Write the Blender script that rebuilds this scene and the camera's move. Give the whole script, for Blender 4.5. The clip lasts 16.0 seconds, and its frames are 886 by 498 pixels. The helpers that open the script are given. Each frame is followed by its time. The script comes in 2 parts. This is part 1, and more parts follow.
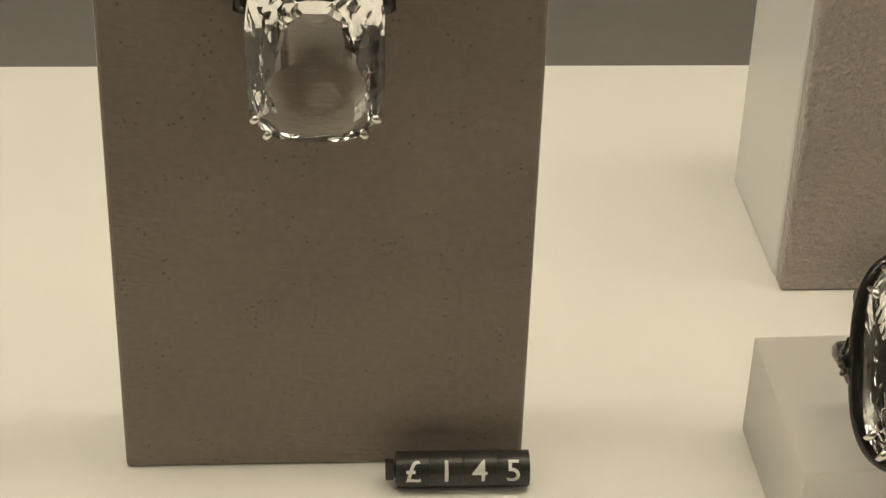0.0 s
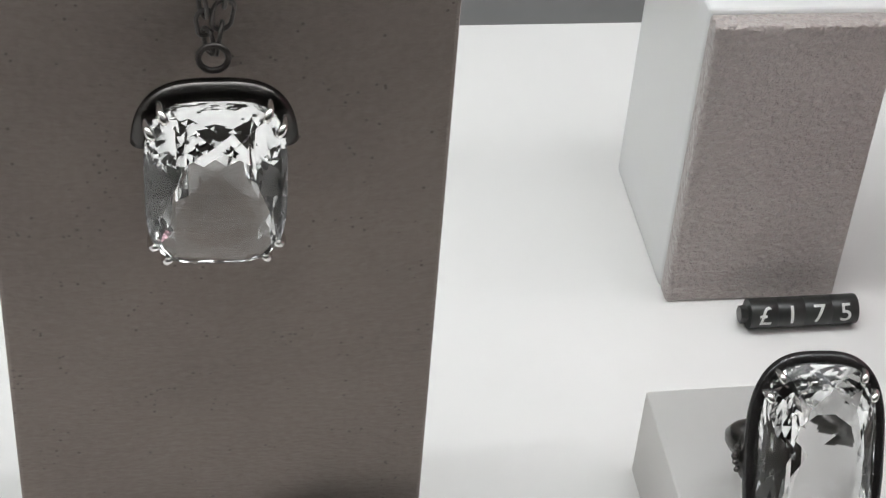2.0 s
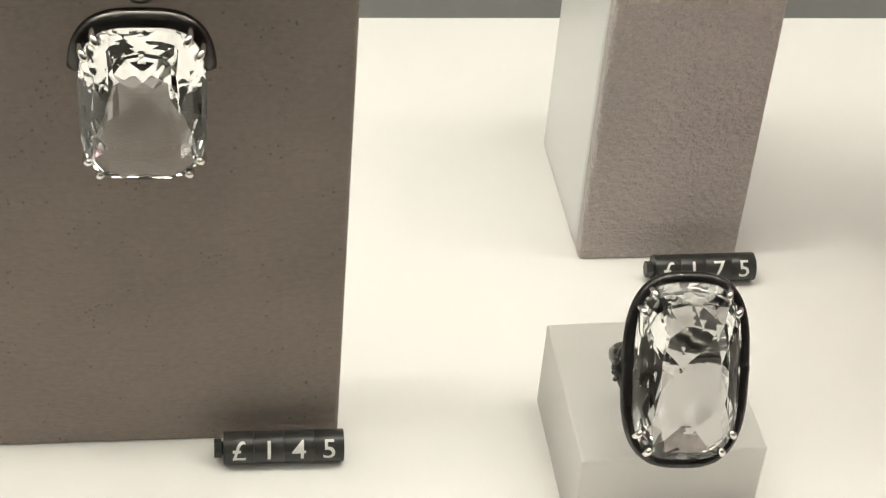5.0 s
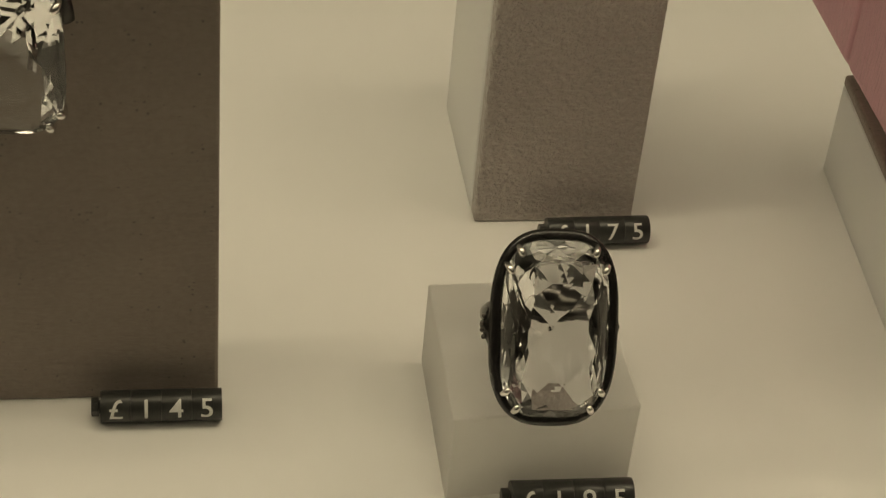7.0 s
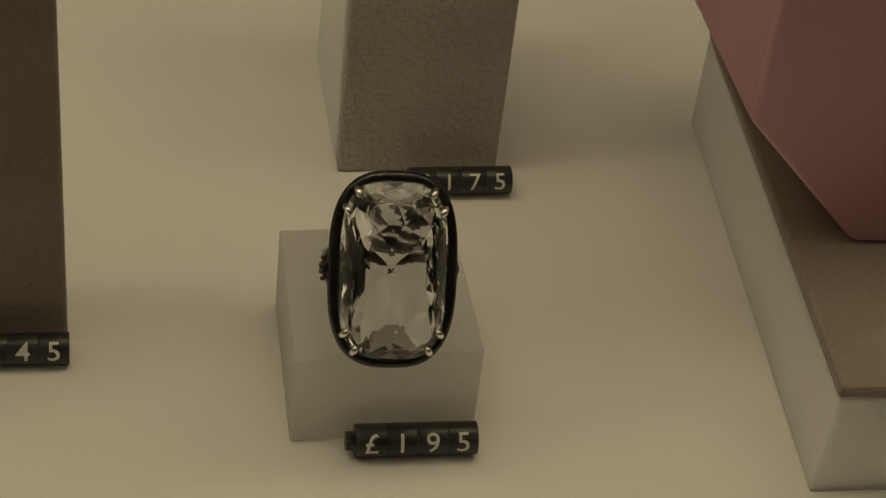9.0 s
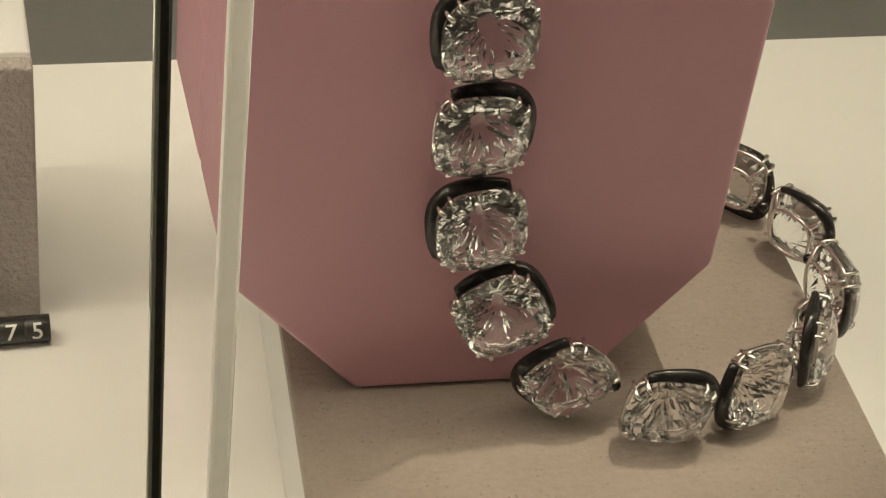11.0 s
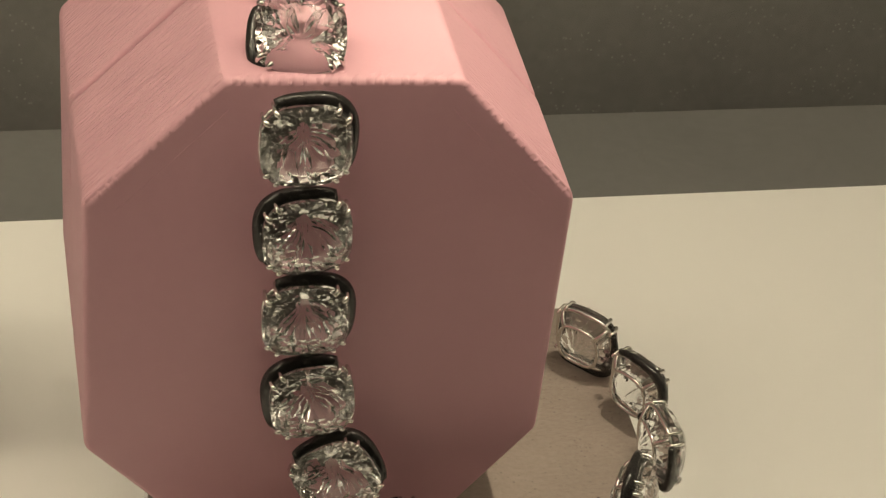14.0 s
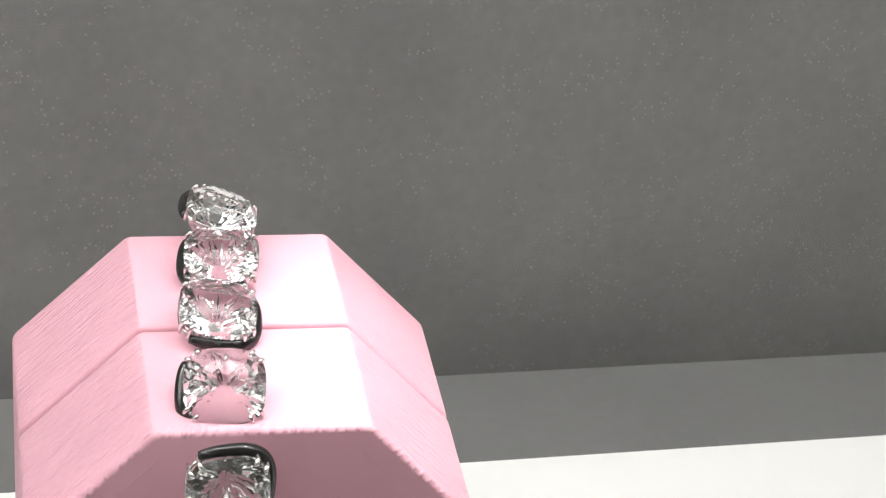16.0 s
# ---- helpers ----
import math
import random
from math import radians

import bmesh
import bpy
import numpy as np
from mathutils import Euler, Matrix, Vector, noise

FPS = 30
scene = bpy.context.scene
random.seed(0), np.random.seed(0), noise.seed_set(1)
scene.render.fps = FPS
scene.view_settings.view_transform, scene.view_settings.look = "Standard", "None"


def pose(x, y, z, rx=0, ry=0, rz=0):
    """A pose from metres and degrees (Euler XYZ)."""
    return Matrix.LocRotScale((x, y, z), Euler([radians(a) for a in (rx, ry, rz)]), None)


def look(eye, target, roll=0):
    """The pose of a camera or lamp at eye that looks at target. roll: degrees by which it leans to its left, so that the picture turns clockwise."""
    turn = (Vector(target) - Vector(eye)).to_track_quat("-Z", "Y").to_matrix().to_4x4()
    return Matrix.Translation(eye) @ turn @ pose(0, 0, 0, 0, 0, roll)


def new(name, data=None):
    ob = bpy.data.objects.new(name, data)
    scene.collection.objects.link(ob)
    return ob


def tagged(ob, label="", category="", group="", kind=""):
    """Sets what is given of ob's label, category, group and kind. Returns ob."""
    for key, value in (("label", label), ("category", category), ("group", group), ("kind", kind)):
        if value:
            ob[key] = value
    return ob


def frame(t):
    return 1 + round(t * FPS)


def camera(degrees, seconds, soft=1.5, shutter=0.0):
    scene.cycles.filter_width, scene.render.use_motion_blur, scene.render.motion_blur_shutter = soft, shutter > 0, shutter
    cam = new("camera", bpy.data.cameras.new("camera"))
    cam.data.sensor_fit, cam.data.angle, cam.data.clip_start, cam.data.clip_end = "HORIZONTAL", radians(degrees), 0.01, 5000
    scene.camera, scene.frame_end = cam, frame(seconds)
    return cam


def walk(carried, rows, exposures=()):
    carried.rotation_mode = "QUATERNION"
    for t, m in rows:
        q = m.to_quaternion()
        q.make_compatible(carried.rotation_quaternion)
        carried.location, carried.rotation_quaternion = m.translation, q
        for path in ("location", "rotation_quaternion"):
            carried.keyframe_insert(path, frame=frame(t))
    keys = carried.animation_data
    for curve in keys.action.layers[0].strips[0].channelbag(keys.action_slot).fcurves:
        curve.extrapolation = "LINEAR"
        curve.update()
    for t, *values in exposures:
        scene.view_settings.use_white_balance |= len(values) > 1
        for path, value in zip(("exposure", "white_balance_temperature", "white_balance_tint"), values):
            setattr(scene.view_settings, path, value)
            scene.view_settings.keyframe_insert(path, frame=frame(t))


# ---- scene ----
cam = camera(27.00, 16.0, soft=1.2)
PATH = [
    (0, look((-0.09930, -0.32810, 0.20758), (-0.07824, -0.07140, 0.05382), 1.890)),
    (0.5, look((-0.09688, -0.32153, 0.22673), (-0.07364, -0.07119, 0.06305), 1.937)),
    (1, look((-0.09812, -0.30126, 0.24648), (-0.06439, -0.05891, 0.07289), 3.197)),
    (1.5, look((-0.10246, -0.29036, 0.26471), (-0.06044, -0.05332, 0.08570), 5.045)),
    (2, look((-0.10674, -0.29183, 0.25680), (-0.06201, -0.06266, 0.06844), 4.985)),
    (2.5, look((-0.11366, -0.30260, 0.26006), (-0.06843, -0.07414, 0.07094), 5.188)),
    (3, look((-0.09563, -0.31888, 0.27631), (-0.04991, -0.08494, 0.09415), 5.041)),
    (3.5, look((-0.09487, -0.32818, 0.27158), (-0.04984, -0.09123, 0.09319), 5.056)),
    (3.7, look((-0.09917, -0.32749, 0.26679), (-0.05401, -0.09028, 0.08876), 5.026)),
    (5.8, look((-0.08243, -0.34037, 0.25847), (-0.03992, -0.10519, 0.07712), 5.400)),
    (6, look((-0.07826, -0.33986, 0.25981), (-0.03400, -0.10518, 0.07824), 5.585)),
    (6.5, look((-0.07182, -0.34123, 0.25741), (-0.02524, -0.10685, 0.07605), 6.010)),
    (7, look((-0.07195, -0.34138, 0.25659), (-0.02706, -0.10692, 0.07490), 5.656)),
    (7.5, look((-0.07233, -0.34435, 0.25277), (-0.02779, -0.11025, 0.07053), 5.640)),
    (8, look((-0.07135, -0.34469, 0.25036), (-0.02579, -0.11199, 0.06658), 5.860)),
    (8.5, look((-0.07100, -0.34500, 0.25055), (-0.02505, -0.11259, 0.06650), 6.128)),
    (9, look((-0.05196, -0.34871, 0.25339), (0.00079, -0.11751, 0.06965), 7.118)),
    (9.5, look((-0.03124, -0.35130, 0.26096), (0.03156, -0.12066, 0.07968), 8.475)),
    (9.8, look((-0.01337, -0.34915, 0.26360), (0.05084, -0.11770, 0.08386), 7.882)),
    (10, look((-0.00208, -0.34824, 0.26610), (0.06524, -0.11689, 0.08737), 8.181)),
    (10.2, look((0.00270, -0.34222, 0.28141), (0.07616, -0.11485, 0.10000), 8.436)),
    (12.3, look((0.04063, -0.36372, 0.29581), (0.11719, -0.13294, 0.12008), 7.244)),
    (12.5, look((0.03993, -0.36573, 0.30143), (0.11426, -0.13369, 0.12640), 7.131)),
    (13, look((0.04218, -0.37017, 0.30958), (0.11631, -0.13708, 0.13588), 7.188)),
    (13.5, look((0.04248, -0.37142, 0.31648), (0.11551, -0.13656, 0.14470), 6.981)),
    (14, look((0.05151, -0.37581, 0.32932), (0.12393, -0.13870, 0.16039), 7.031)),
    (14.5, look((0.05590, -0.37724, 0.34450), (0.12886, -0.13685, 0.18051), 6.944)),
    (15, look((0.05559, -0.37956, 0.36052), (0.12677, -0.13528, 0.20158), 6.414)),
    (15.5, look((0.05776, -0.38319, 0.37602), (0.13085, -0.13723, 0.22057), 6.552)),
    (16, look((0.06000, -0.38913, 0.38798), (0.13543, -0.13993, 0.23895), 6.522)),
]
EXPOSURE = [
    (0.0, -0.25, 9000, 7), (0.5, 0.42, 8700, 9), (0.75, 0.2, 7400, 9), (1.0, 0.15, 6100, 10), (1.5, 0.15, 6600, 10), (2.0, 0.05, 6200, 10), (2.5, 0.42, 6700, 10), (3.0, 0.28, 6200, 10), (3.7, 0.4, 6200, 10),
    (5.8, 0.28, 8300, 5), (6.0, 0.22, 8600, 5), (6.5, -0.65, 9900, 4), (7.0, -0.9, 10400, 4), (8.5, -0.95, 10400, 4), (9.0, -1.6, 11700, 4),
    (9.5, -1.08, 10400, 4), (9.8, -0.33, 10000, 4), (10.0, -0.1, 10000, 3), (10.2, -0.55, 10200, 3), (12.3, 0.68, 6400, 10), (13.0, 0.58, 6400, 10),
    (13.5, 0.33, 7900, 9), (13.9, -0.13, 9400, 7), (14.5, -1.22, 9200, 9), (14.8, -1.2, 7800, 13), (15.0, -1.05, 6900, 14),
    (15.5, -0.2, 6400, 11), (16.0, 0.62, 6400, 10),
]
walk(cam, PATH, EXPOSURE)

# ---- light: case lamps above the goods, a dim shop beyond the glass ----
world = bpy.data.worlds.new("world")
world.use_nodes = True
world.node_tree.nodes["Background"].inputs[0].default_value = (1.0, 0.95, 0.9, 1)
world.node_tree.nodes["Background"].inputs[1].default_value = 0.05
scene.world = world


def lamp(name, kind, m, watts, size, size_y=0.0, colour=(1, 0.985, 0.97)):
    data = bpy.data.lights.new(name, kind)
    data.energy, data.color = watts, colour
    if kind == "AREA":
        data.shape, data.size, data.size_y = "RECTANGLE", size, size_y or size
    else:
        data.shadow_soft_size = size
    ob = new(name, data)
    ob.matrix_world = m
    return ob


lamp("strip_light", "AREA", pose(-0.15, -0.045, 0.585), 1.95, 1.1, 0.26)
for k in (0, 1, 2, 3, 4, 5, 7, 8, 9, 10):
    lamp("small_light", "POINT", pose(-0.42 + 0.1 * k, -0.045, 0.56), 0.4, 0.003)
spot = lamp("spot_light", "SPOT", look((0.25, 0.0, 0.56), (0.158, -0.045, 0.05)), 8.0, 0.004)
spot.data.spot_size, spot.data.spot_blend = radians(20), 1.0
for x in (-1.2, -0.6, 0.0, 0.6, 1.2):
    for y in (-2.0, -1.3, -0.7):
        lamp("shop_light", "AREA", pose(x + 0.1, y, 1.38), 0.07, 0.09, 0.09, (1, 0.95, 0.9))


# ---- materials ----
def material(name, colour, rough, metal=0.0, colour_2=None, scale=60.0, mix=(0.35, 0.65), bump=0.0, bump_scale=900.0, bump_stretch=(1, 1, 1), deep=0.0006, fine=0.45, extra=None):
    """A surface with two-scale colour variation and a fine relief, sizes in metres."""
    m = bpy.data.materials.new(name)
    m.use_nodes = True
    nt = m.node_tree
    b = nt.nodes["Principled BSDF"]
    b.inputs["Roughness"].default_value, b.inputs["Metallic"].default_value = rough, metal
    where = nt.nodes.new("ShaderNodeTexCoord")
    if colour_2:
        n1, n2 = nt.nodes.new("ShaderNodeTexNoise"), nt.nodes.new("ShaderNodeTexNoise")
        n1.inputs["Scale"].default_value, n1.inputs["Detail"].default_value = scale, 6
        n2.inputs["Scale"].default_value, n2.inputs["Detail"].default_value = scale * 18, 3
        both = nt.nodes.new("ShaderNodeMath")
        both.operation = "MULTIPLY_ADD"
        both.inputs[1].default_value = fine
        half = nt.nodes.new("ShaderNodeMath")
        half.operation, half.inputs[1].default_value = "MULTIPLY", 1 - fine
        ramp = nt.nodes.new("ShaderNodeValToRGB")
        ramp.color_ramp.elements[0].position, ramp.color_ramp.elements[1].position = mix
        ramp.color_ramp.elements[0].color, ramp.color_ramp.elements[1].color = (*colour, 1), (*colour_2, 1)
        for n in (n1, n2):
            nt.links.new(where.outputs["Object"], n.inputs["Vector"])
        nt.links.new(n1.outputs[0], half.inputs[0])
        nt.links.new(n2.outputs[0], both.inputs[0])
        nt.links.new(half.outputs[0], both.inputs[2])
        nt.links.new(both.outputs[0], ramp.inputs[0])
        nt.links.new(ramp.outputs[0], b.inputs["Base Color"])
    else:
        b.inputs["Base Color"].default_value = (*colour, 1)
    if bump:
        stretch = nt.nodes.new("ShaderNodeMapping")
        stretch.inputs["Scale"].default_value = bump_stretch
        n3, relief = nt.nodes.new("ShaderNodeTexNoise"), nt.nodes.new("ShaderNodeBump")
        n3.inputs["Scale"].default_value, n3.inputs["Detail"].default_value = bump_scale, 4
        relief.inputs["Strength"].default_value, relief.inputs["Distance"].default_value = bump, deep
        nt.links.new(where.outputs["Object"], stretch.inputs[0])
        nt.links.new(stretch.outputs[0], n3.inputs["Vector"])
        nt.links.new(n3.outputs[0], relief.inputs["Height"])
        nt.links.new(relief.outputs[0], b.inputs["Normal"])
    for key, value in (extra or {}).items():
        b.inputs[key].default_value = value
    return m


WHITE_FLOOR = material("white_lacquer", (0.82, 0.81, 0.79), 0.42, colour_2=(0.86, 0.85, 0.83), scale=8, bump=0.04, bump_scale=300)
LEDGE_GREY = material("grey_ledge", (0.145, 0.143, 0.14), 0.6, colour_2=(0.17, 0.168, 0.165), scale=15, bump=0.1, bump_scale=1500)
ACRYLIC = material("white_acrylic", (0.77, 0.77, 0.76), 0.32, colour_2=(0.81, 0.81, 0.80), scale=20, bump=0.03, bump_scale=400, extra={"Subsurface Weight": 0.7, "Subsurface Radius": (0.012, 0.012, 0.011), "Subsurface Scale": 1.0})
FROSTED = material("frosted_acrylic", (0.95, 0.94, 0.92), 0.6, colour_2=(0.97, 0.96, 0.94), scale=25, bump=0.05, bump_scale=500)
SUEDE = material("taupe_suede", (0.212, 0.168, 0.147), 0.92, colour_2=(0.292, 0.236, 0.209), scale=38, mix=(0.28, 0.68), bump=0.42, bump_scale=900, deep=0.0008, bump_stretch=(0.55, 1.0, 1.5), extra={"Sheen Weight": 0.3, "Sheen Roughness": 0.5})
FLOCK = material("taupe_flock", (0.39, 0.34, 0.318), 0.42, colour_2=(0.56, 0.50, 0.47), scale=45, mix=(0.25, 0.75), fine=0.6, bump=1.0, bump_scale=620, deep=0.0022, bump_stretch=(1, 1, 1), extra={"Sheen Weight": 0.4, "Sheen Roughness": 0.4})
PINK = material("pink_paper", (0.65, 0.342, 0.405), 0.5, colour_2=(0.69, 0.372, 0.435), scale=30, bump=0.1, bump_scale=900)
PINK_GRAIN = material("pink_grained_paper", (0.64, 0.338, 0.40), 0.5, colour_2=(0.70, 0.378, 0.44), scale=40, bump=0.9, bump_scale=420, bump_stretch=(0.3, 2.8, 0.3), deep=0.0014)
GUNMETAL = material("black_rhodium", (0.055, 0.052, 0.05), 0.2, 1.0, colour_2=(0.085, 0.08, 0.076), scale=300)
CHAIN = material("dark_chain_metal", (0.11, 0.10, 0.095), 0.34, 1.0, colour_2=(0.16, 0.15, 0.14), scale=500)
ENAMEL = material("black_enamel", (0.012, 0.011, 0.011), 0.12, 0.0, colour_2=(0.02, 0.018, 0.018), scale=300)
SILVER = material("bright_silver", (0.78, 0.75, 0.72), 0.16, 1.0, colour_2=(0.86, 0.84, 0.81), scale=400)
STEEL = material("brushed_steel", (0.24, 0.235, 0.23), 0.35, 1.0, colour_2=(0.3, 0.295, 0.29), scale=300, bump=0.1, bump_scale=1200)
TAG_BLACK = material("black_plastic", (0.02, 0.021, 0.02), 0.32, colour_2=(0.032, 0.033, 0.031), scale=200, bump=0.05, bump_scale=1500)
TAG_WHITE = material("white_print", (0.72, 0.72, 0.7), 0.5)
SHOP = material("shop_wall", (0.3, 0.27, 0.24), 0.8, colour_2=(0.36, 0.33, 0.3), scale=2)
PLASTER = material("white_plaster", (0.7, 0.69, 0.67), 0.7, colour_2=(0.74, 0.73, 0.71), scale=6, bump=0.1, bump_scale=200)
# bright and dark reflections of clear pane edges, put into plain colour
EDGE_GLEAM = material("glass_edge_painted_gleam", (0.95, 0.93, 0.86), 0.55, colour_2=(0.98, 0.97, 0.9), scale=60, extra={"Subsurface Weight": 1.0, "Subsurface Radius": (0.012, 0.0118, 0.0105), "Subsurface Scale": 1.0})
EDGE_SHADE = material("glass_edge_painted_shade", (0.17, 0.18, 0.15), 0.75, colour_2=(0.23, 0.24, 0.205), scale=60)


def glass(name, ior, colour=(1, 1, 1), rough=0.0):
    m = bpy.data.materials.new(name)
    m.use_nodes = True
    b = m.node_tree.nodes["Principled BSDF"]
    b.inputs["Base Color"].default_value = (*colour, 1)
    b.inputs["Roughness"].default_value, b.inputs["IOR"].default_value = rough, ior
    b.inputs["Transmission Weight"].default_value = 1.0
    return m


CRYSTAL = glass("clear_crystal", 1.55)
BRIGHT_CRYSTAL = glass("bright_cut_crystal", 1.62, (1, 1, 1), 0.07)
PANE = glass("window_glass", 1.25, (0.97, 0.99, 0.98))


def flecked(m, colour, scale, size, patches, share):
    """Adds sparse small flecks of another colour, in loose patches, to a surface."""
    nt = m.node_tree
    b = nt.nodes["Principled BSDF"]
    where = nt.nodes.new("ShaderNodeTexCoord")
    cell, cut = nt.nodes.new("ShaderNodeTexVoronoi"), nt.nodes.new("ShaderNodeMath")
    cell.inputs["Scale"].default_value = scale
    cut.operation, cut.inputs[1].default_value = "LESS_THAN", size
    patch, keep, both = nt.nodes.new("ShaderNodeTexNoise"), nt.nodes.new("ShaderNodeMath"), nt.nodes.new("ShaderNodeMath")
    patch.inputs["Scale"].default_value = patches
    keep.operation, keep.inputs[1].default_value = "GREATER_THAN", share
    both.operation = "MULTIPLY"
    mixed = nt.nodes.new("ShaderNodeMix")
    mixed.data_type = "RGBA"
    old = b.inputs["Base Color"].links[0].from_socket
    nt.links.new(where.outputs["Object"], cell.inputs["Vector"])
    nt.links.new(where.outputs["Object"], patch.inputs["Vector"])
    nt.links.new(cell.outputs["Distance"], cut.inputs[0])
    nt.links.new(patch.outputs[0], keep.inputs[0])
    nt.links.new(cut.outputs[0], both.inputs[0])
    nt.links.new(keep.outputs[0], both.inputs[1])
    nt.links.new(both.outputs[0], mixed.inputs["Factor"])
    nt.links.new(old, mixed.inputs["A"])
    mixed.inputs["B"].default_value = (*colour, 1)
    nt.links.new(mixed.outputs["Result"], b.inputs["Base Color"])
    return m


def translucent(m, share):
    """Lets light pass diffusely through a surface, as through frosted plastic."""
    nt = m.node_tree
    b, out = nt.nodes["Principled BSDF"], nt.nodes["Material Output"]
    through_, mix = nt.nodes.new("ShaderNodeBsdfTranslucent"), nt.nodes.new("ShaderNodeMixShader")
    mix.inputs[0].default_value = share
    through_.inputs[0].default_value = (0.96, 0.95, 0.93, 1)
    nt.links.new(b.outputs[0], mix.inputs[1])
    nt.links.new(through_.outputs[0], mix.inputs[2])
    nt.links.new(mix.outputs[0], out.inputs["Surface"])


translucent(FROSTED, 0.6)
flecked(SUEDE, (0.155, 0.124, 0.109), 620, 0.17, 120, 0.54)
GLITTER = flecked(material("grey_glitter_paint", (0.143, 0.14, 0.136), 0.52, colour_2=(0.186, 0.181, 0.176), scale=14, bump=0.25, bump_scale=1600), (0.25, 0.245, 0.24), 480, 0.2, 70, 0.53)


# ---- mesh helpers ----
def mesh_of(name, bm, material_, smooth=False):
    bmesh.ops.recalc_face_normals(bm, faces=bm.faces)
    me = bpy.data.meshes.new(name)
    bm.to_mesh(me)
    bm.free()
    me.materials.append(material_)
    if smooth:
        for p in me.polygons:
            p.use_smooth = True
    return me


def part(name, bm, material_, parent=None, label="", smooth=False):
    ob = new(name, mesh_of(name, bm, material_, smooth))
    ob.parent = parent
    return tagged(ob, label)


def shared(name, me, parent, m):
    ob = new(name, me)
    ob.parent, ob.matrix_local = parent, m
    return ob


def thing(name, m, label, category, group=""):
    ob = new(name)
    ob.empty_display_size = 0.01
    ob.matrix_world = m
    return tagged(ob, label, category, group)


def prism(points, y0, y1, bevel=0.0, segments=2, along="y"):
    """A prism over an outline: x, z swept along y, or x, y swept along z."""
    bm = bmesh.new()
    put = (lambda a, b, c: (a, c, b)) if along == "y" else (lambda a, b, c: (a, b, c))
    low = [bm.verts.new(put(a, b, y0)) for a, b in points]
    top = [bm.verts.new(put(a, b, y1)) for a, b in points]
    bm.faces.new(low)
    bm.faces.new(top[::-1])
    for i in range(len(points)):
        bm.faces.new((low[i - 1], top[i - 1], top[i], low[i]))
    bmesh.ops.recalc_face_normals(bm, faces=bm.faces)
    if bevel:
        bmesh.ops.bevel(bm, geom=list(bm.edges), offset=bevel, segments=segments, profile=0.5, affect="EDGES")
    return bm


def box(x0, x1, y0, y1, z0, z1, bevel=0.0, segments=2):
    return prism([(x0, y0), (x1, y0), (x1, y1), (x0, y1)], z0, z1, bevel, segments, "z")


def tube(points, radius, closed=False, sides=10, bm=None, flat=1.0):
    """A round bar along points; radius is a number or one for each point. flat squeezes it across the first normal."""
    bm = bm or bmesh.new()
    pts = [Vector(p) for p in points]
    n = len(pts)
    radii = radius if isinstance(radius, (list, tuple)) else [radius] * n
    rings, side = [], None
    for i, p in enumerate(pts):
        ahead = (pts[(i + 1) % n] - pts[i - 1]) if closed else (pts[min(i + 1, n - 1)] - pts[max(i - 1, 0)])
        ahead.normalize()
        if side is None:
            side = ahead.orthogonal().normalized()
        side = (side - ahead * side.dot(ahead)).normalized()
        up = ahead.cross(side)
        rings.append([bm.verts.new(p + radii[i] * (math.cos(a) * side + math.sin(a) * up * flat)) for a in (2 * math.pi * k / sides for k in range(sides))])
    for i in range(n if closed else n - 1):
        a, b = rings[i], rings[(i + 1) % n]
        if closed and i == n - 1:
            shift = min(range(sides), key=lambda k: (b[k].co - a[0].co).length)
            b = b[shift:] + b[:shift]
        for k in range(sides):
            bm.faces.new((a[k - 1], a[k], b[k], b[k - 1]))
    if not closed:
        bm.faces.new(rings[0])
        bm.faces.new(rings[-1][::-1])
    return bm


def cushion(w, h, power, a):
    """A point on a cushion outline of width w and height h."""
    c, s = math.cos(a), math.sin(a)
    r = (abs(c) ** power + abs(s) ** power) ** (-1 / power)
    return 0.5 * w * r * c, 0.5 * h * r * s


def crystal(w, h, table, crown, pavilion, power=3.6, fine=16, seed=3, flat=0.0):
    """A faceted cushion cut: table to +z, point to -z, widest at z = 0."""
    bm = bmesh.new()
    dice = random.Random(seed)

    def ring(scale, z, shift, count, power_, loose=0.0):
        for k in range(count):
            x, y = cushion(w * scale, h * scale, power_, 2 * math.pi * (k + shift) / count)
            f = 1 + dice.uniform(-loose, loose)
            bm.verts.new((x * f, y * f, z * (1 + dice.uniform(-loose, loose))))

    ring(table, crown, 0.5, fine // 2, 2.6)
    ring(table * 0.55 + 0.45 + 0.02, crown * 0.70, 0.0, fine // 2, 3.0, 0.02)
    ring(table * 0.25 + 0.75 + 0.015, crown * 0.40, 0.5, fine, power, 0.006)
    ring(0.998, crown * 0.1, 0.25, fine * 2, power)
    ring(1.0, -crown * 0.1, 0.25, fine * 2, power)
    # flat = 0: a full belly; flat = 1: nearly straight flanks down to the point
    for k, (scale, full, straight, count, power_, loose) in enumerate(((0.86, 0.30, 0.17, fine, power * 0.95, 0.016), (0.66, 0.57, 0.385, fine, 2.9, 0.022), (0.42, 0.79, 0.63, fine // 2, 2.5, 0.03), (0.18, 0.95, 0.86, fine // 4, 2.2, 0.0))):
        ring(scale, -pavilion * (full + (straight - full) * flat), 0.5 * (k % 2), count, power_, loose)
    ring(0.03, -pavilion, 0.0, 4, 2.0)
    bmesh.ops.convex_hull(bm, input=bm.verts)
    bmesh.ops.dissolve_limit(bm, angle_limit=radians(1.5), verts=bm.verts, edges=bm.edges)
    return bm


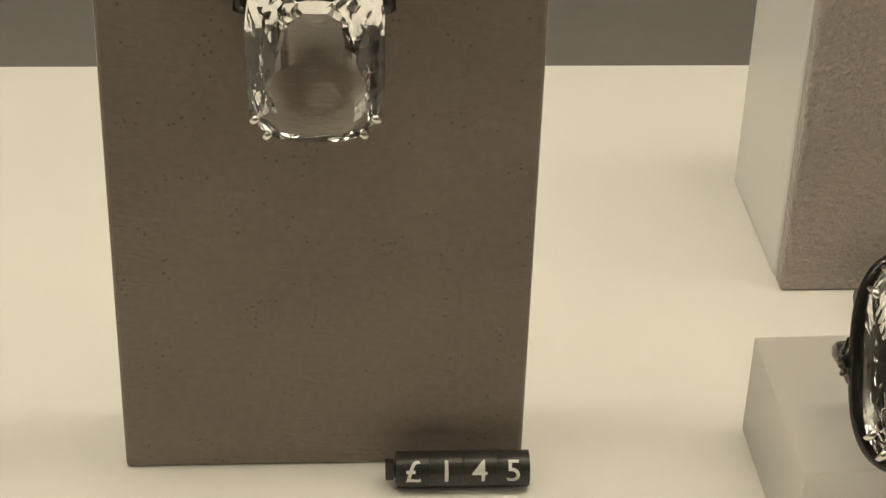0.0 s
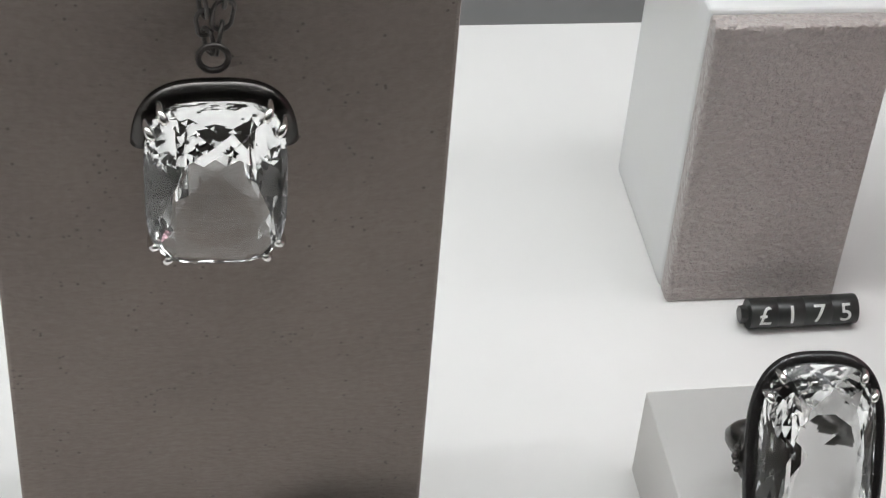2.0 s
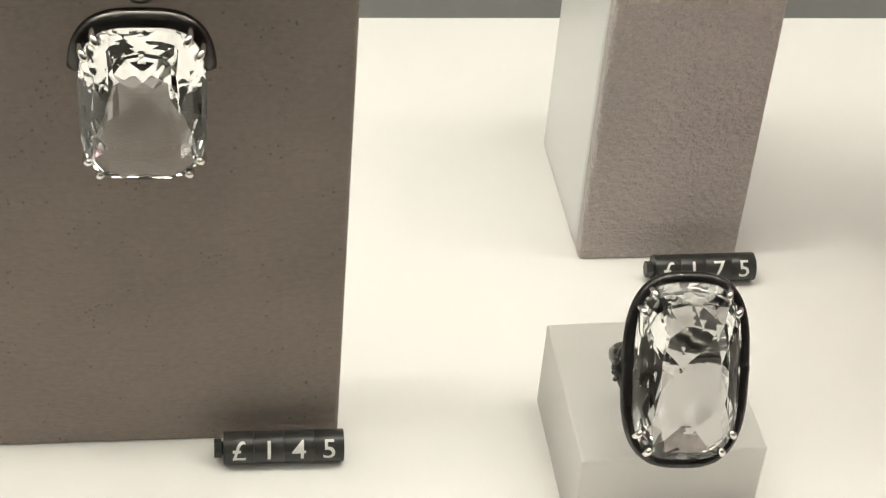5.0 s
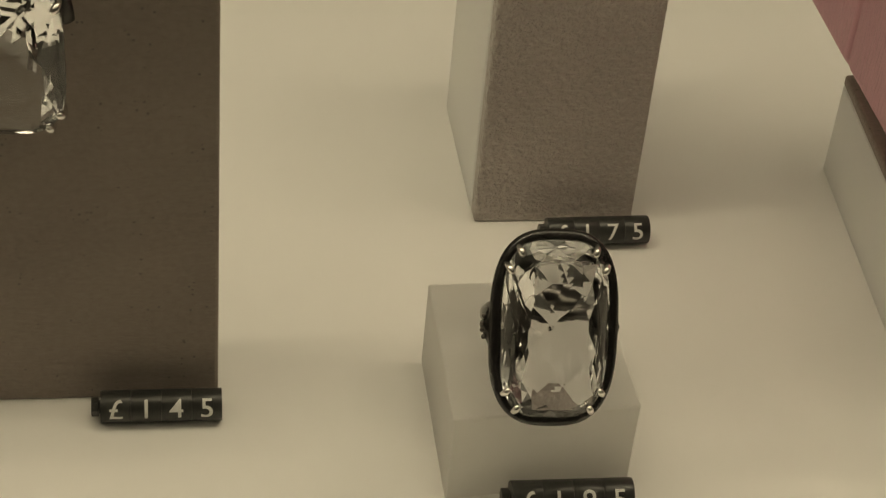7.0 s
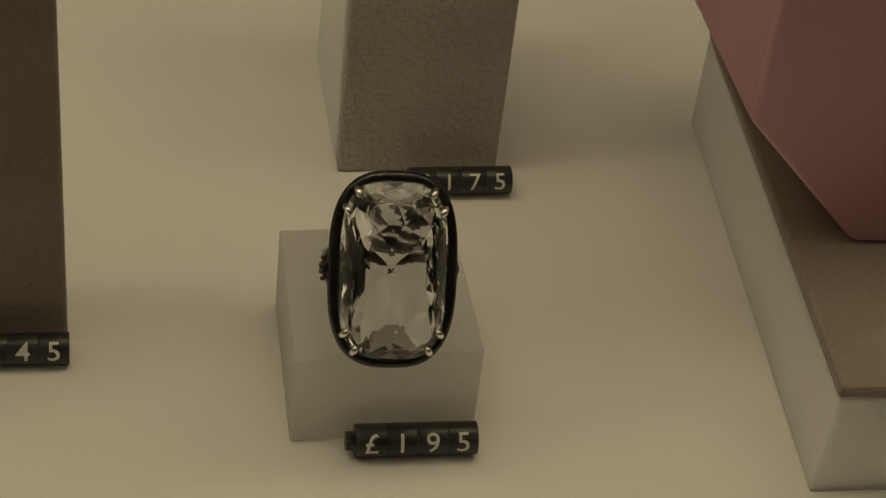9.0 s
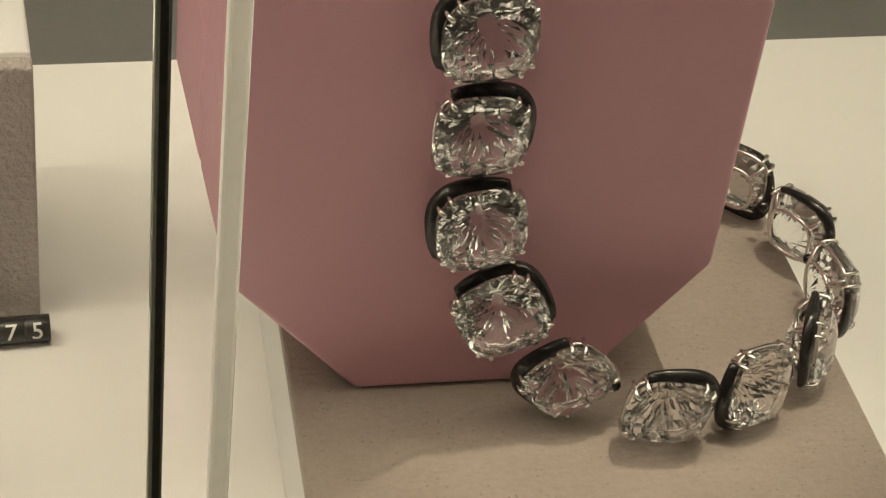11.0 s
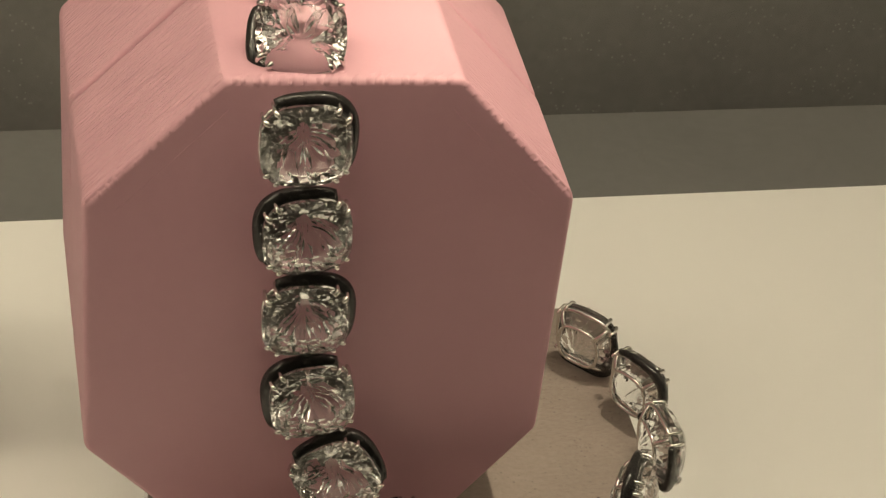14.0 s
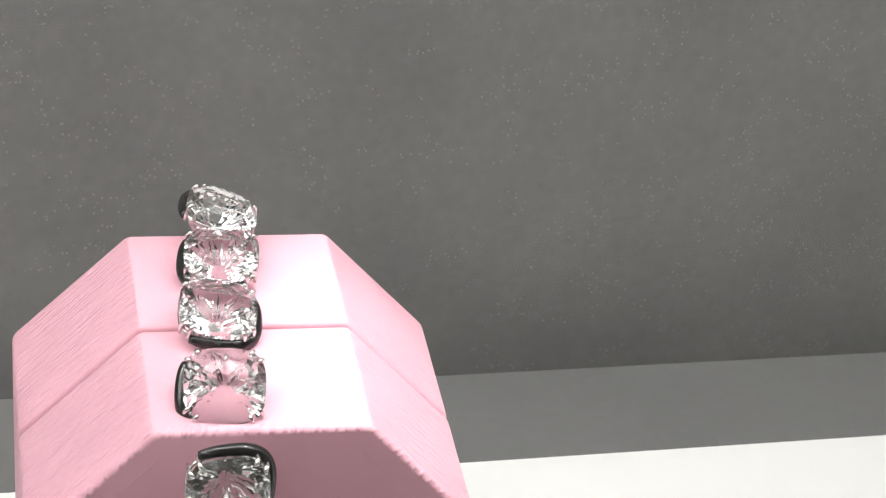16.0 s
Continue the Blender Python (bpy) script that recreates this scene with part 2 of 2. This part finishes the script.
def needle_crystal(w, h, crown, pavilion, count=36, power=3.2, seed=0):
    """A square cushion cut with many narrow facets that run from the girdle to the point."""
    bm = bmesh.new()
    dice = random.Random(seed)
    plan = ((0.30, crown, 0.0, 0.5, 2.6), (0.58, crown * 0.84, 0.06, 0.0, 2.9), (0.84, crown * 0.5, 0.035, 0.5, power), (1.0, crown * 0.1, 0.0, 0.0, power), (1.0, -crown * 0.12, 0.0, 0.0, power),
            (0.83, -pavilion * 0.30, 0.05, 0.5, power), (0.62, -pavilion * 0.54, 0.11, 0.0, 2.9), (0.38, -pavilion * 0.75, 0.18, 0.5, 2.6), (0.12, -pavilion * 0.95, 0.0, 0.0, 2.2))
    rings = []
    for scale, z, zig, shift, power_ in plan:
        ring_ = []
        for k in range(count):
            x, y = cushion(w * scale, h * scale, power_, 2 * math.pi * (k + shift) / count)
            f = 1 - zig * (k % 2) + dice.uniform(-1, 1) * zig * 0.5
            ring_.append(bm.verts.new((x * f, y * f, z * (1 + dice.uniform(-1, 1) * zig * 0.6))))
        rings.append((ring_, shift))
    for (a, sa), (b, sb) in zip(rings, rings[1:]):
        for k in range(count):
            n = (k + 1) % count
            if sa == sb:
                bm.faces.new((a[k], a[n], b[n], b[k]))
            elif sa < sb:
                bm.faces.new((a[k], a[n], b[k]))
                bm.faces.new((a[n], b[n], b[k]))
            else:
                bm.faces.new((a[k], b[n], b[k]))
                bm.faces.new((a[k], a[n], b[n]))
    bm.faces.new(rings[0][0][::-1])
    bm.faces.new(rings[-1][0])
    return bm


def outline(w, h, power, z, a0=0.0, a1=360.0, count=48):
    full = abs(a1 - a0) >= 359.9
    n = count if full else count + 1
    return [(*cushion(w, h, power, radians(a0 + (a1 - a0) * k / count)), z) for k in range(n)]


def prong_mesh(name, length, radius, material_=None):
    """A claw that rises along z and bends over towards -x, with a round tip."""
    pts = [(0, 0, -length), (0.0002, 0, -length * 0.5), (0, 0, 0), (-radius * 0.9, 0, radius * 1.1), (-radius * 1.9, 0, radius * 1.4), (-radius * 2.3, 0, radius * 1.2)]
    return mesh_of(name, tube(pts, [radius * 0.7, radius * 0.8, radius * 0.95, radius * 1.1, radius * 0.95, radius * 0.35], sides=8), material_ or SILVER, True)


def prong_places(w, h, power, z, spread=7.0):
    for corner in (45, 135, 225, 315):
        for off in (-spread, spread):
            x, y = cushion(w, h, power, radians(corner + off))
            yield Matrix.Translation((x, y, z)) @ Matrix.Rotation(math.atan2(y, x), 4, "Z")


# ---- the case ----
def structure(name, bm, m, smooth=False):
    return tagged(part(name, bm, m, None, "", smooth), kind="structure")


structure("floor", box(-0.7, 0.9, -0.226, 0.1131, -0.02, 0.0, 0.0006, 1), WHITE_FLOOR)
structure("ledge", box(-0.7, 0.9, 0.1135, 0.1678, -0.03, -0.0008), LEDGE_GREY)
structure("wall_north", box(-0.7, 0.9, 0.1681, 0.19, -0.03, 0.6), GLITTER)
structure("wall_west", box(-0.72, -0.7, -0.226, 0.19, -0.03, 0.6), PLASTER)
structure("wall_east", box(0.9, 0.92, -0.226, 0.19, -0.03, 0.6), PLASTER)
structure("ceiling", box(-0.72, 0.92, -0.24, 0.19, 0.6, 0.62), PLASTER)
structure("plinth", box(-0.72, 0.92, -0.24, 0.19, -1.0, -0.031), PLASTER)
structure("shop_floor", box(-2.2, 2.4, -2.6, -0.24, -1.02, -1.0), SHOP)
structure("shop_ceiling", box(-2.2, 2.4, -2.6, 0.19, 1.4, 1.42), PLASTER)
structure("shop_wall_south", box(-2.2, 2.4, -2.62, -2.6, -1.0, 1.4), SHOP)
structure("shop_wall_west", box(-2.22, -2.2, -2.6, 0.19, -1.0, 1.4), SHOP)
structure("shop_wall_east", box(2.4, 2.42, -2.6, 0.19, -1.0, 1.4), SHOP)
structure("shop_wall_north", box(-2.2, 2.4, 0.192, 0.21, -1.0, 1.4), SHOP)

# front glazing: two panes with an open joint; added edge strips carry painted reflections
for n, (x0, x1, strip, look_) in enumerate(((-0.7, 0.0366, (0.0367, 0.0380), EDGE_SHADE), (0.0447, 0.9, (0.0427, 0.0446), EDGE_GLEAM))):
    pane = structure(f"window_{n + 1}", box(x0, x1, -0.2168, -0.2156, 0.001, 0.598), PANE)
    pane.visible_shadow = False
    part("edge_strip", box(*strip, -0.2173, -0.2151, 0.001, 0.598, 0.0003, 1), look_, pane, "polished glass edge, bright reflection put into its colour" if n else "polished glass edge, dark reflection put into its colour")


# ---- necklace board ----
board = thing("necklace_board", pose(-0.0969, -0.0575, 0), "tall upright display board faced in taupe suede", "display board")
part("suede_facing", box(-0.0366, 0.0355, 0.0, 0.0035, 0.0, 0.2, 0.0007), SUEDE, board, "taupe suede facing")
part("core", box(-0.0361, 0.0350, 0.0037, 0.016, 0.0, 0.1995, 0.0005), ACRYLIC, board, "white board core")


# ---- riser with a rod ----
riser = thing("display_riser", pose(0, 0, 0), "white acrylic riser with a taupe flocked front and steel rod", "display riser")
part("flocked_front", box(0.0, 0.0379, 0.0, 0.0052, 0.0, 0.0700, 0.0008, 3), FLOCK, riser, "taupe flocked front panel")
part("body", box(-0.0002, 0.0377, 0.0054, 0.0485, 0.0, 0.0709, 0.0009, 3), ACRYLIC, riser, "glossy white acrylic body")
rod = tube([(0.0196, 0.0285, z) for z in (0.0709, 0.08, 0.1, 0.15, 0.2)], 0.0023, sides=20)
part("rod", rod, STEEL, riser, "grey steel rod", True)


# ---- ring block ----
block = thing("ring_block", pose(0, 0, 0), "low frosted acrylic block under the ring", "display block")
part("body", prism([(-0.0186, -0.0895), (0.0183, -0.0873), (0.0180, -0.0480), (-0.0183, -0.0487)], 0, 0.0210, 0.0004, 2, "z"), FROSTED, block)


# ---- display base under the pink box ----
base = thing("display_stand", pose(0, 0, 0), "wide white display stand with a taupe suede top", "display stand")
RIM = [(0.0823, -0.1083), (0.2068, -0.1125), (0.2165, 0.0165), (0.0914, 0.0203)]
part("body", prism([(x * 0.998 + 0.0003, y * 0.998) for x, y in RIM], 0, 0.0248, 0.0005, 2, "z"), ACRYLIC, base, "white acrylic body")
part("suede_top", prism(RIM, 0.0250, 0.0280, 0.0008, 2, "z"), SUEDE, base, "taupe suede top sheet")


# ---- price tags ----
def glyph(character, height, radius, tilt):
    """One printed character, bent round a bar that lies along x."""
    curve = bpy.data.curves.new("character", "FONT")
    curve.body, curve.size, curve.align_x, curve.offset = character, height * 1.42, "CENTER", 0.00004
    ob = new("character", curve)
    bpy.context.view_layer.update()
    me = bpy.data.meshes.new_from_object(ob.evaluated_get(bpy.context.evaluated_depsgraph_get()))
    bpy.data.objects.remove(ob)
    bm = bmesh.new()
    bm.from_mesh(me)
    bmesh.ops.triangulate(bm, faces=bm.faces)
    for _ in range(3):
        long = [e for e in bm.edges if abs(e.verts[0].co.y - e.verts[1].co.y) > 0.0006]
        if long:
            bmesh.ops.subdivide_edges(bm, edges=long, cuts=1)
            bmesh.ops.triangulate(bm, faces=bm.faces)
    for v in bm.verts:
        a = tilt + (v.co.y - height * 0.5) / radius
        v.co = Vector((v.co.x, -radius * math.cos(a), radius * math.sin(a)))
    return bm


def price_tag(m, text, label):
    tag = thing("price_tag", m, label, "price tag", "price tags")
    r, pitch, gap = 0.0033, 0.006, 0.00003
    for k, c in enumerate(text):
        x = (k - 2) * pitch
        pts = [(x + gap, 0, 0), (x + gap + 0.0001, 0, 0), (x + pitch - gap - 0.0001, 0, 0), (x + pitch - gap, 0, 0)]
        cell = part("sleeve", tube(pts, [r * 0.985, r, r, r * 0.985], sides=40), TAG_BLACK, tag, "", True)
        cell.data.set_sharp_from_angle(angle=radians(40))
        sign = part("character", glyph(c, 0.0041, r + 0.00006, radians(30)), TAG_WHITE, cell, "white printed character")
        sign.location.x = x + pitch * 0.5
    pin = [(-2 * pitch - 0.0018, 0, 0), (-2 * pitch - 0.0004, 0, 0), (-2 * pitch - 0.0003, 0, 0), (2 * pitch - 0.0004, 0, 0)]
    part("core_pin", tube(pin, [0.0019, 0.0019, 0.0014, 0.0014], sides=6), TAG_BLACK, tag, "black end pin")
    return tag


price_tag(pose(-0.0729, -0.0639, 0.0034, 0, 0, -0.4), "\u00a3145", "small black price tag reading £145 below the board")
price_tag(pose(0.0275, -0.0083, 0.0034, 0, 0, 1.0), "\u00a3175", "small black price tag reading £175 before the riser")
price_tag(pose(0.0055, -0.0932, 0.0034, 0, 0, -0.5), "\u00a3195", "small black price tag reading £195 before the ring")


# ---- pendant necklace ----
pendant = thing("pendant_necklace", pose(-0.0987, -0.0680, 0.0871), "large clear cushion-cut crystal pendant on a dark chain", "necklace")
FACE = Matrix.Rotation(radians(90), 4, "X")
PW, PH = 0.0216, 0.0300
jewel = part("crystal", crystal(PW, PH, 0.58, 0.0042, 0.0088, 3.5, 24, 3, 0.15), CRYSTAL, pendant, "clear faceted crystal")
jewel.matrix_local = FACE
arch = [(x, y - 0.0002, 0) for x, y, z in outline(PW + 0.0016, PH + 0.0018, 3.4, 0, 22, 158, 30)]
cap = part("cap", tube(arch, [0.0008 + 0.0003 * math.sin(math.pi * k / 30) for k in range(31)], sides=12, flat=1.7), GUNMETAL, pendant, "dark polished metal cap", True)
cap.matrix_local = Matrix.Translation((0, 0.0024, 0)) @ FACE
back_rail = part("gallery", tube(outline(PW * 0.95, PH * 0.95, 3.8, -0.0028), 0.0004, True, 8), SILVER, pendant, "thin silver gallery wire", True)
back_rail.matrix_local = FACE
claw = prong_mesh("prong", 0.0034, 0.0007)
for m in prong_places(PW * 1.0, PH * 1.0, 4.2, 0.0006, 6.5):
    shared("prong", claw, pendant, FACE @ m)
ring_pts = [(0.0022 * math.cos(a), 0, 0.0022 * math.sin(a)) for a in (2 * math.pi * k / 20 for k in range(20))]
bail = part("jump_ring", tube(ring_pts, 0.00048, True, 8), CHAIN, pendant, "round dark jump ring", True)
bail.location = (0, 0.0052, 0.0194)


def chain_link(length, width, wire):
    straight = length * 0.5 - width * 0.5
    pts = []
    for k in range(16):
        a = 2 * math.pi * k / 16
        pts.append((width * 0.5 * math.cos(a), 0, width * 0.5 * math.sin(a) + straight * (1 if math.sin(a) >= 0 else -1)))
    return mesh_of("link", tube(pts, wire, True, 7), CHAIN, True)


for sign, lean, length, width in ((-1, -0.115, 0.0043, 0.0026), (1, 0.15, 0.0052, 0.0033)):
    link, pitch = chain_link(length, width, 0.00036), length - 0.0011
    count = int(0.088 / pitch)
    for k in range(count):
        d = 0.0010 + pitch * (k + 0.5)
        turn = (25 if k % 2 else (-65 if sign < 0 else 82)) + random.uniform(-8, 8)
        m = Matrix.Translation((0.0004 * sign + lean * d + random.uniform(-1, 1) * 0.00015, 0.0074 - min(d, 0.012) * 0.02, 0.0184 + d)) @ Matrix.Rotation(math.atan(lean), 4, "Y") @ Matrix.Rotation(radians(turn), 4, "Z")
        shared("link", link, pendant, m)


# ---- cocktail ring ----
RW, RH = 0.0199, 0.0330
ring = thing("cocktail_ring", pose(-0.0015, -0.0886, 0.0420, 61.5, 0, -3), "large clear cushion crystal ring with a dark metal band", "ring")
part("crystal", crystal(RW, RH, 0.56, 0.0044, 0.0076, 3.6, 24, 5, 0.3), CRYSTAL, ring, "clear faceted crystal")
part("bezel", tube(outline(RW + 0.0020, RH + 0.0018, 3.0, -0.0008, count=72), 0.00095, True, 12, flat=1.2), ENAMEL, ring, "black metal rim", True)
part("gallery", tube(outline(RW * 0.84, RH * 0.84, 3.4, -0.0044, count=56), 0.0005, True, 8), SILVER, ring, "silver gallery wire", True)
claw = prong_mesh("prong", 0.0042, 0.00066)
for m in prong_places(RW * 1.01, RH * 1.01, 3.6, 0.0014, 7):
    shared("prong", claw, ring, m)
band = [(0.0102 * math.cos(a), 0.0, -0.0100 + 0.0098 * math.sin(a)) for a in (radians(x) for x in range(150, 391, 8))]
part("band", tube(band, [0.0013 + 0.0006 * abs(math.cos(radians(150 + 8 * k))) for k in range(len(band))], sides=10, flat=1.4), GUNMETAL, ring, "dark polished band", True)
for side in (-1, 1):
    bm = bmesh.new()
    tube([(side * 0.0106, -0.0034, -0.0030), (side * 0.0116, 0, -0.0028), (side * 0.0106, 0.0036, -0.0030)], [0.0012, 0.0019 if side < 0 else 0.0011, 0.0012], sides=12, bm=bm)
    shoulder = part("shoulder", bm, GUNMETAL, ring, "dark beaded shoulder", True)
    bead = bmesh.new()
    bmesh.ops.create_icosphere(bead, subdivisions=2, radius=0.0005)
    me = mesh_of("bead", bead, CHAIN, True)
    for k in range(4):
        shared("bead", me, shoulder, Matrix.Translation((side * ((0.0132 if side < 0 else 0.0120) - 0.0003 * abs(k - 1.5)), 0.0013 * (k - 1.5), -0.0020)))


# ---- pink jewellery box ----
pink = thing("jewellery_box", pose(0.1218, -0.0660, 0.0282, 0, 0, -2.2), "closed pink octagonal jewellery box standing on its side", "jewellery box")
OCT = [(-0.0228, 0.0), (0.0280, 0.0), (0.0512, 0.0300), (0.0512, 0.0938), (0.0242, 0.1224), (-0.0238, 0.1224), (-0.0510, 0.0938), (-0.0510, 0.0300)]


def shrunk(points, d):
    cx, cz = 0.0, 0.0612
    return [(x - d * (1 if x > cx else -1), z - d * (1 if z > cz else -1)) for x, z in points]


def half(name, y0, y1, label):
    """One half of the box: a shell with a smooth face and grained sides."""
    bm = prism(OCT, y0, y1, 0.0015, 4)
    for v in bm.verts:
        v.co.x *= 1 + 0.65 * v.co.y
        v.co.z *= 1 + 0.14 * v.co.y
    ob = part(name, bm, PINK, pink, label, True)
    ob.data.set_sharp_from_angle(angle=radians(25))
    ob.data.materials.append(PINK_GRAIN)
    for p in ob.data.polygons:
        p.material_index = 1 if abs(p.normal.y) < 0.5 and abs(p.normal.z) < 0.9 else 0
    return ob


half("lid", 0.0, 0.0404, "pink lid half")
half("body", 0.0417, 0.0835, "pink body half")
part("seam", prism(shrunk(OCT, 0.0028), 0.0396, 0.0424), PINK, pink, "recessed seam")
# turned-over paper along the front edge: a row of fine ridges
ridge = mesh_of("ridge", tube([(-0.0012, 0.0006, -0.0016), (-0.0008, 0.0010, -0.00115), (0.0001, 0.0019, -0.00105), (0.0010, 0.0030, -0.00105), (0.0017, 0.0042, -0.0014)], [0.0008, 0.0011, 0.0012, 0.0011, 0.0008], sides=14), PINK, True)
fold = part("folded_edge", tube([(OCT[6][0] + 0.0012, 0.0012, OCT[6][1]), (OCT[5][0] + 0.0002, 0.0012, OCT[5][1] - 0.0012), (OCT[4][0] - 0.0002, 0.0012, OCT[4][1] - 0.0012), (OCT[3][0] - 0.0012, 0.0012, OCT[3][1])], 0.0009, sides=10), PINK, pink, "ridged folded paper edge", True)
for a, b, turn in ((6, 5, -46.6), (5, 4, 0), (4, 3, 46.6)):
    (xa, za), (xb, zb) = OCT[a], OCT[b]
    count = int(math.hypot(xb - xa, zb - za) / 0.0024)
    for k in range(1, count):
        f = (k + random.uniform(-0.2, 0.2)) / count
        shared("ridge", ridge, fold, Matrix.Translation((xa + (xb - xa) * f, 0, za + (zb - za) * f)) @ Matrix.Rotation(radians(turn), 4, "Y") @ Matrix.Rotation(radians(random.uniform(-8, 8)), 4, "Z"))
# pressed lines beside the two upper slopes of the front
for side in (-1, 1):
    line = tube([(side * 0.0445, 0.00004, 0.0925), (side * 0.0340, 0.00004, 0.1035), (side * 0.0225, 0.00004, 0.1158)], 0.00013, sides=6)
    part("crease", line, PINK, pink, "faint pressed line", True)


# ---- crystal bracelet ----
BW, BH = 0.0184, 0.0174
gem_meshes = [mesh_of("crystal", needle_crystal(BW, BH, 0.0040, 0.0074, 28, 3.2, n), BRIGHT_CRYSTAL) for n in range(4)]
claw = prong_mesh("prong", 0.0036, 0.00055)
cup = bmesh.new()
tube(outline(BW * 0.94, BH * 0.94, 3.4, -0.0018, count=40), 0.0006, True, 8, cup)
tube(outline(BW * 0.66, BH * 0.66, 3.0, -0.0052, count=32), 0.0005, True, 8, cup)
for a in (45, 135, 225, 315):
    pts = []
    for k in range(7):
        f = k / 6
        x, y = cushion(BW * (0.66 + 0.28 * math.sin(f * math.pi / 2)), BH * (0.66 + 0.28 * math.sin(f * math.pi / 2)), 3.2, radians(a))
        pts.append((x, y, -0.0052 + 0.0034 * f))
    tube(pts, 0.0006, False, 8, cup)
cup_mesh = mesh_of("setting", cup, SILVER, True)


def rim_mesh(mirror):
    pts = [(x * mirror, y, z) for x, y, z in outline(BW * 1.035, BH * 1.06, 2.9, -0.0020, 55, 215, 30)]
    return mesh_of("rim", tube(pts, [0.0008 + 0.0005 * math.sin(math.pi * k / 30) for k in range(31)], sides=10, flat=1.35), ENAMEL, True)


rims = (rim_mesh(1), rim_mesh(-1))
loop = bmesh.new()
bmesh.ops.create_uvsphere(loop, u_segments=12, v_segments=8, radius=0.0013)
joint_mesh = mesh_of("joint", loop, GUNMETAL, True)
bracelet = thing("crystal_bracelet", pose(0.1225, -0.03, 0.028), "bracelet of large clear square crystals draped over the pink box", "bracelet")

# centre, facing direction, direction along the band towards the previous crystal
LINKS = [
    ((0.1243, 0.0160, 0.1596), (0.30, -0.02, 0.95), (0.25, 1.0, 0.05)),
    ((0.1216, -0.0030, 0.1580), (-0.04, -0.28, 1.0), (0.15, 1.0, 0.28)),
    ((0.1177, -0.0270, 0.1575), (0.10, -0.32, 1.0), (0.15, 1.0, 0.32)),
    ((0.1152, -0.0560, 0.1558), (-0.10, -0.62, 0.78), (0.1, 0.78, 0.62)),
    ((0.1142, -0.0742, 0.1408), (0.0, -1.0, 0.08), (-0.02, 0.08, 1.0)),
    ((0.1157, -0.0742, 0.1192), (0.02, -1.0, 0.02), (-0.05, 0.02, 1.0)),
    ((0.1166, -0.0742, 0.0980), (-0.04, -1.0, 0.0), (-0.03, 0.0, 1.0)),
    ((0.1193, -0.0745, 0.0762), (0.0, -1.0, 0.10), (-0.10, 0.1, 1.0)),
    ((0.1256, -0.0765, 0.0555), (-0.20, -0.95, 0.12), (-0.50, 0.15, 0.85)),
    ((0.1412, -0.0802, 0.0394), (-0.10, -0.95, -0.10), (-0.70, 0.0, 0.70)),
    ((0.1600, -0.0900, 0.0378), (-0.10, -0.97, -0.12), (0.04, -0.12, 1.0)),
    ((0.1826, -0.0852, 0.0382), (0.42, -0.88, 0.15), (-0.85, -0.42, 0.2)),
    ((0.2010, -0.0728, 0.0382), (0.86, -0.48, 0.10), (-0.5, -0.85, 0.1)),
    ((0.2140, -0.0540, 0.0382), (0.98, 0.02, 0.12), (0.0, -1.0, 0.0)),
    ((0.2150, -0.0310, 0.0382), (0.86, 0.5, 0.14), (0.5, -0.86, 0.0)),
    ((0.2070, -0.0095, 0.0382), (0.72, 0.68, 0.16), (0.68, -0.72, 0.0)),
]
origin = bracelet.matrix_world.inverted()
spots = []
for k, (centre, out, along) in enumerate(LINKS):
    z = Vector(out).normalized()
    y = Vector(along)
    y = (y - z * y.dot(z)).normalized()
    x = y.cross(z)
    m = Matrix((x, y, z)).transposed().to_4x4()
    m.translation = Vector(centre) + Vector((-0.0008, 0, 0))
    m = origin @ m
    setting = shared("setting", cup_mesh, bracelet, m)
    tagged(setting, "silver claw setting")
    shared("crystal", gem_meshes[k % 4], setting, Matrix.Identity(4))
    shared("rim", rims[k % 2 if 0 < k < 4 else (k + 1) % 2 if k else 0], setting, Matrix.Rotation(math.pi if 0 < k < 4 else 0, 4, "Z"))
    for p in prong_places(BW * 1.0, BH * 1.0, 3.4, 0.0005, 8):
        shared("prong", claw, setting, p)
    spots.append(m @ Vector((0, 0, -0.0035)))
for a, b in zip(spots, spots[1:]):
    shared("joint", joint_mesh, bracelet, Matrix.Translation((a + b) * 0.5))
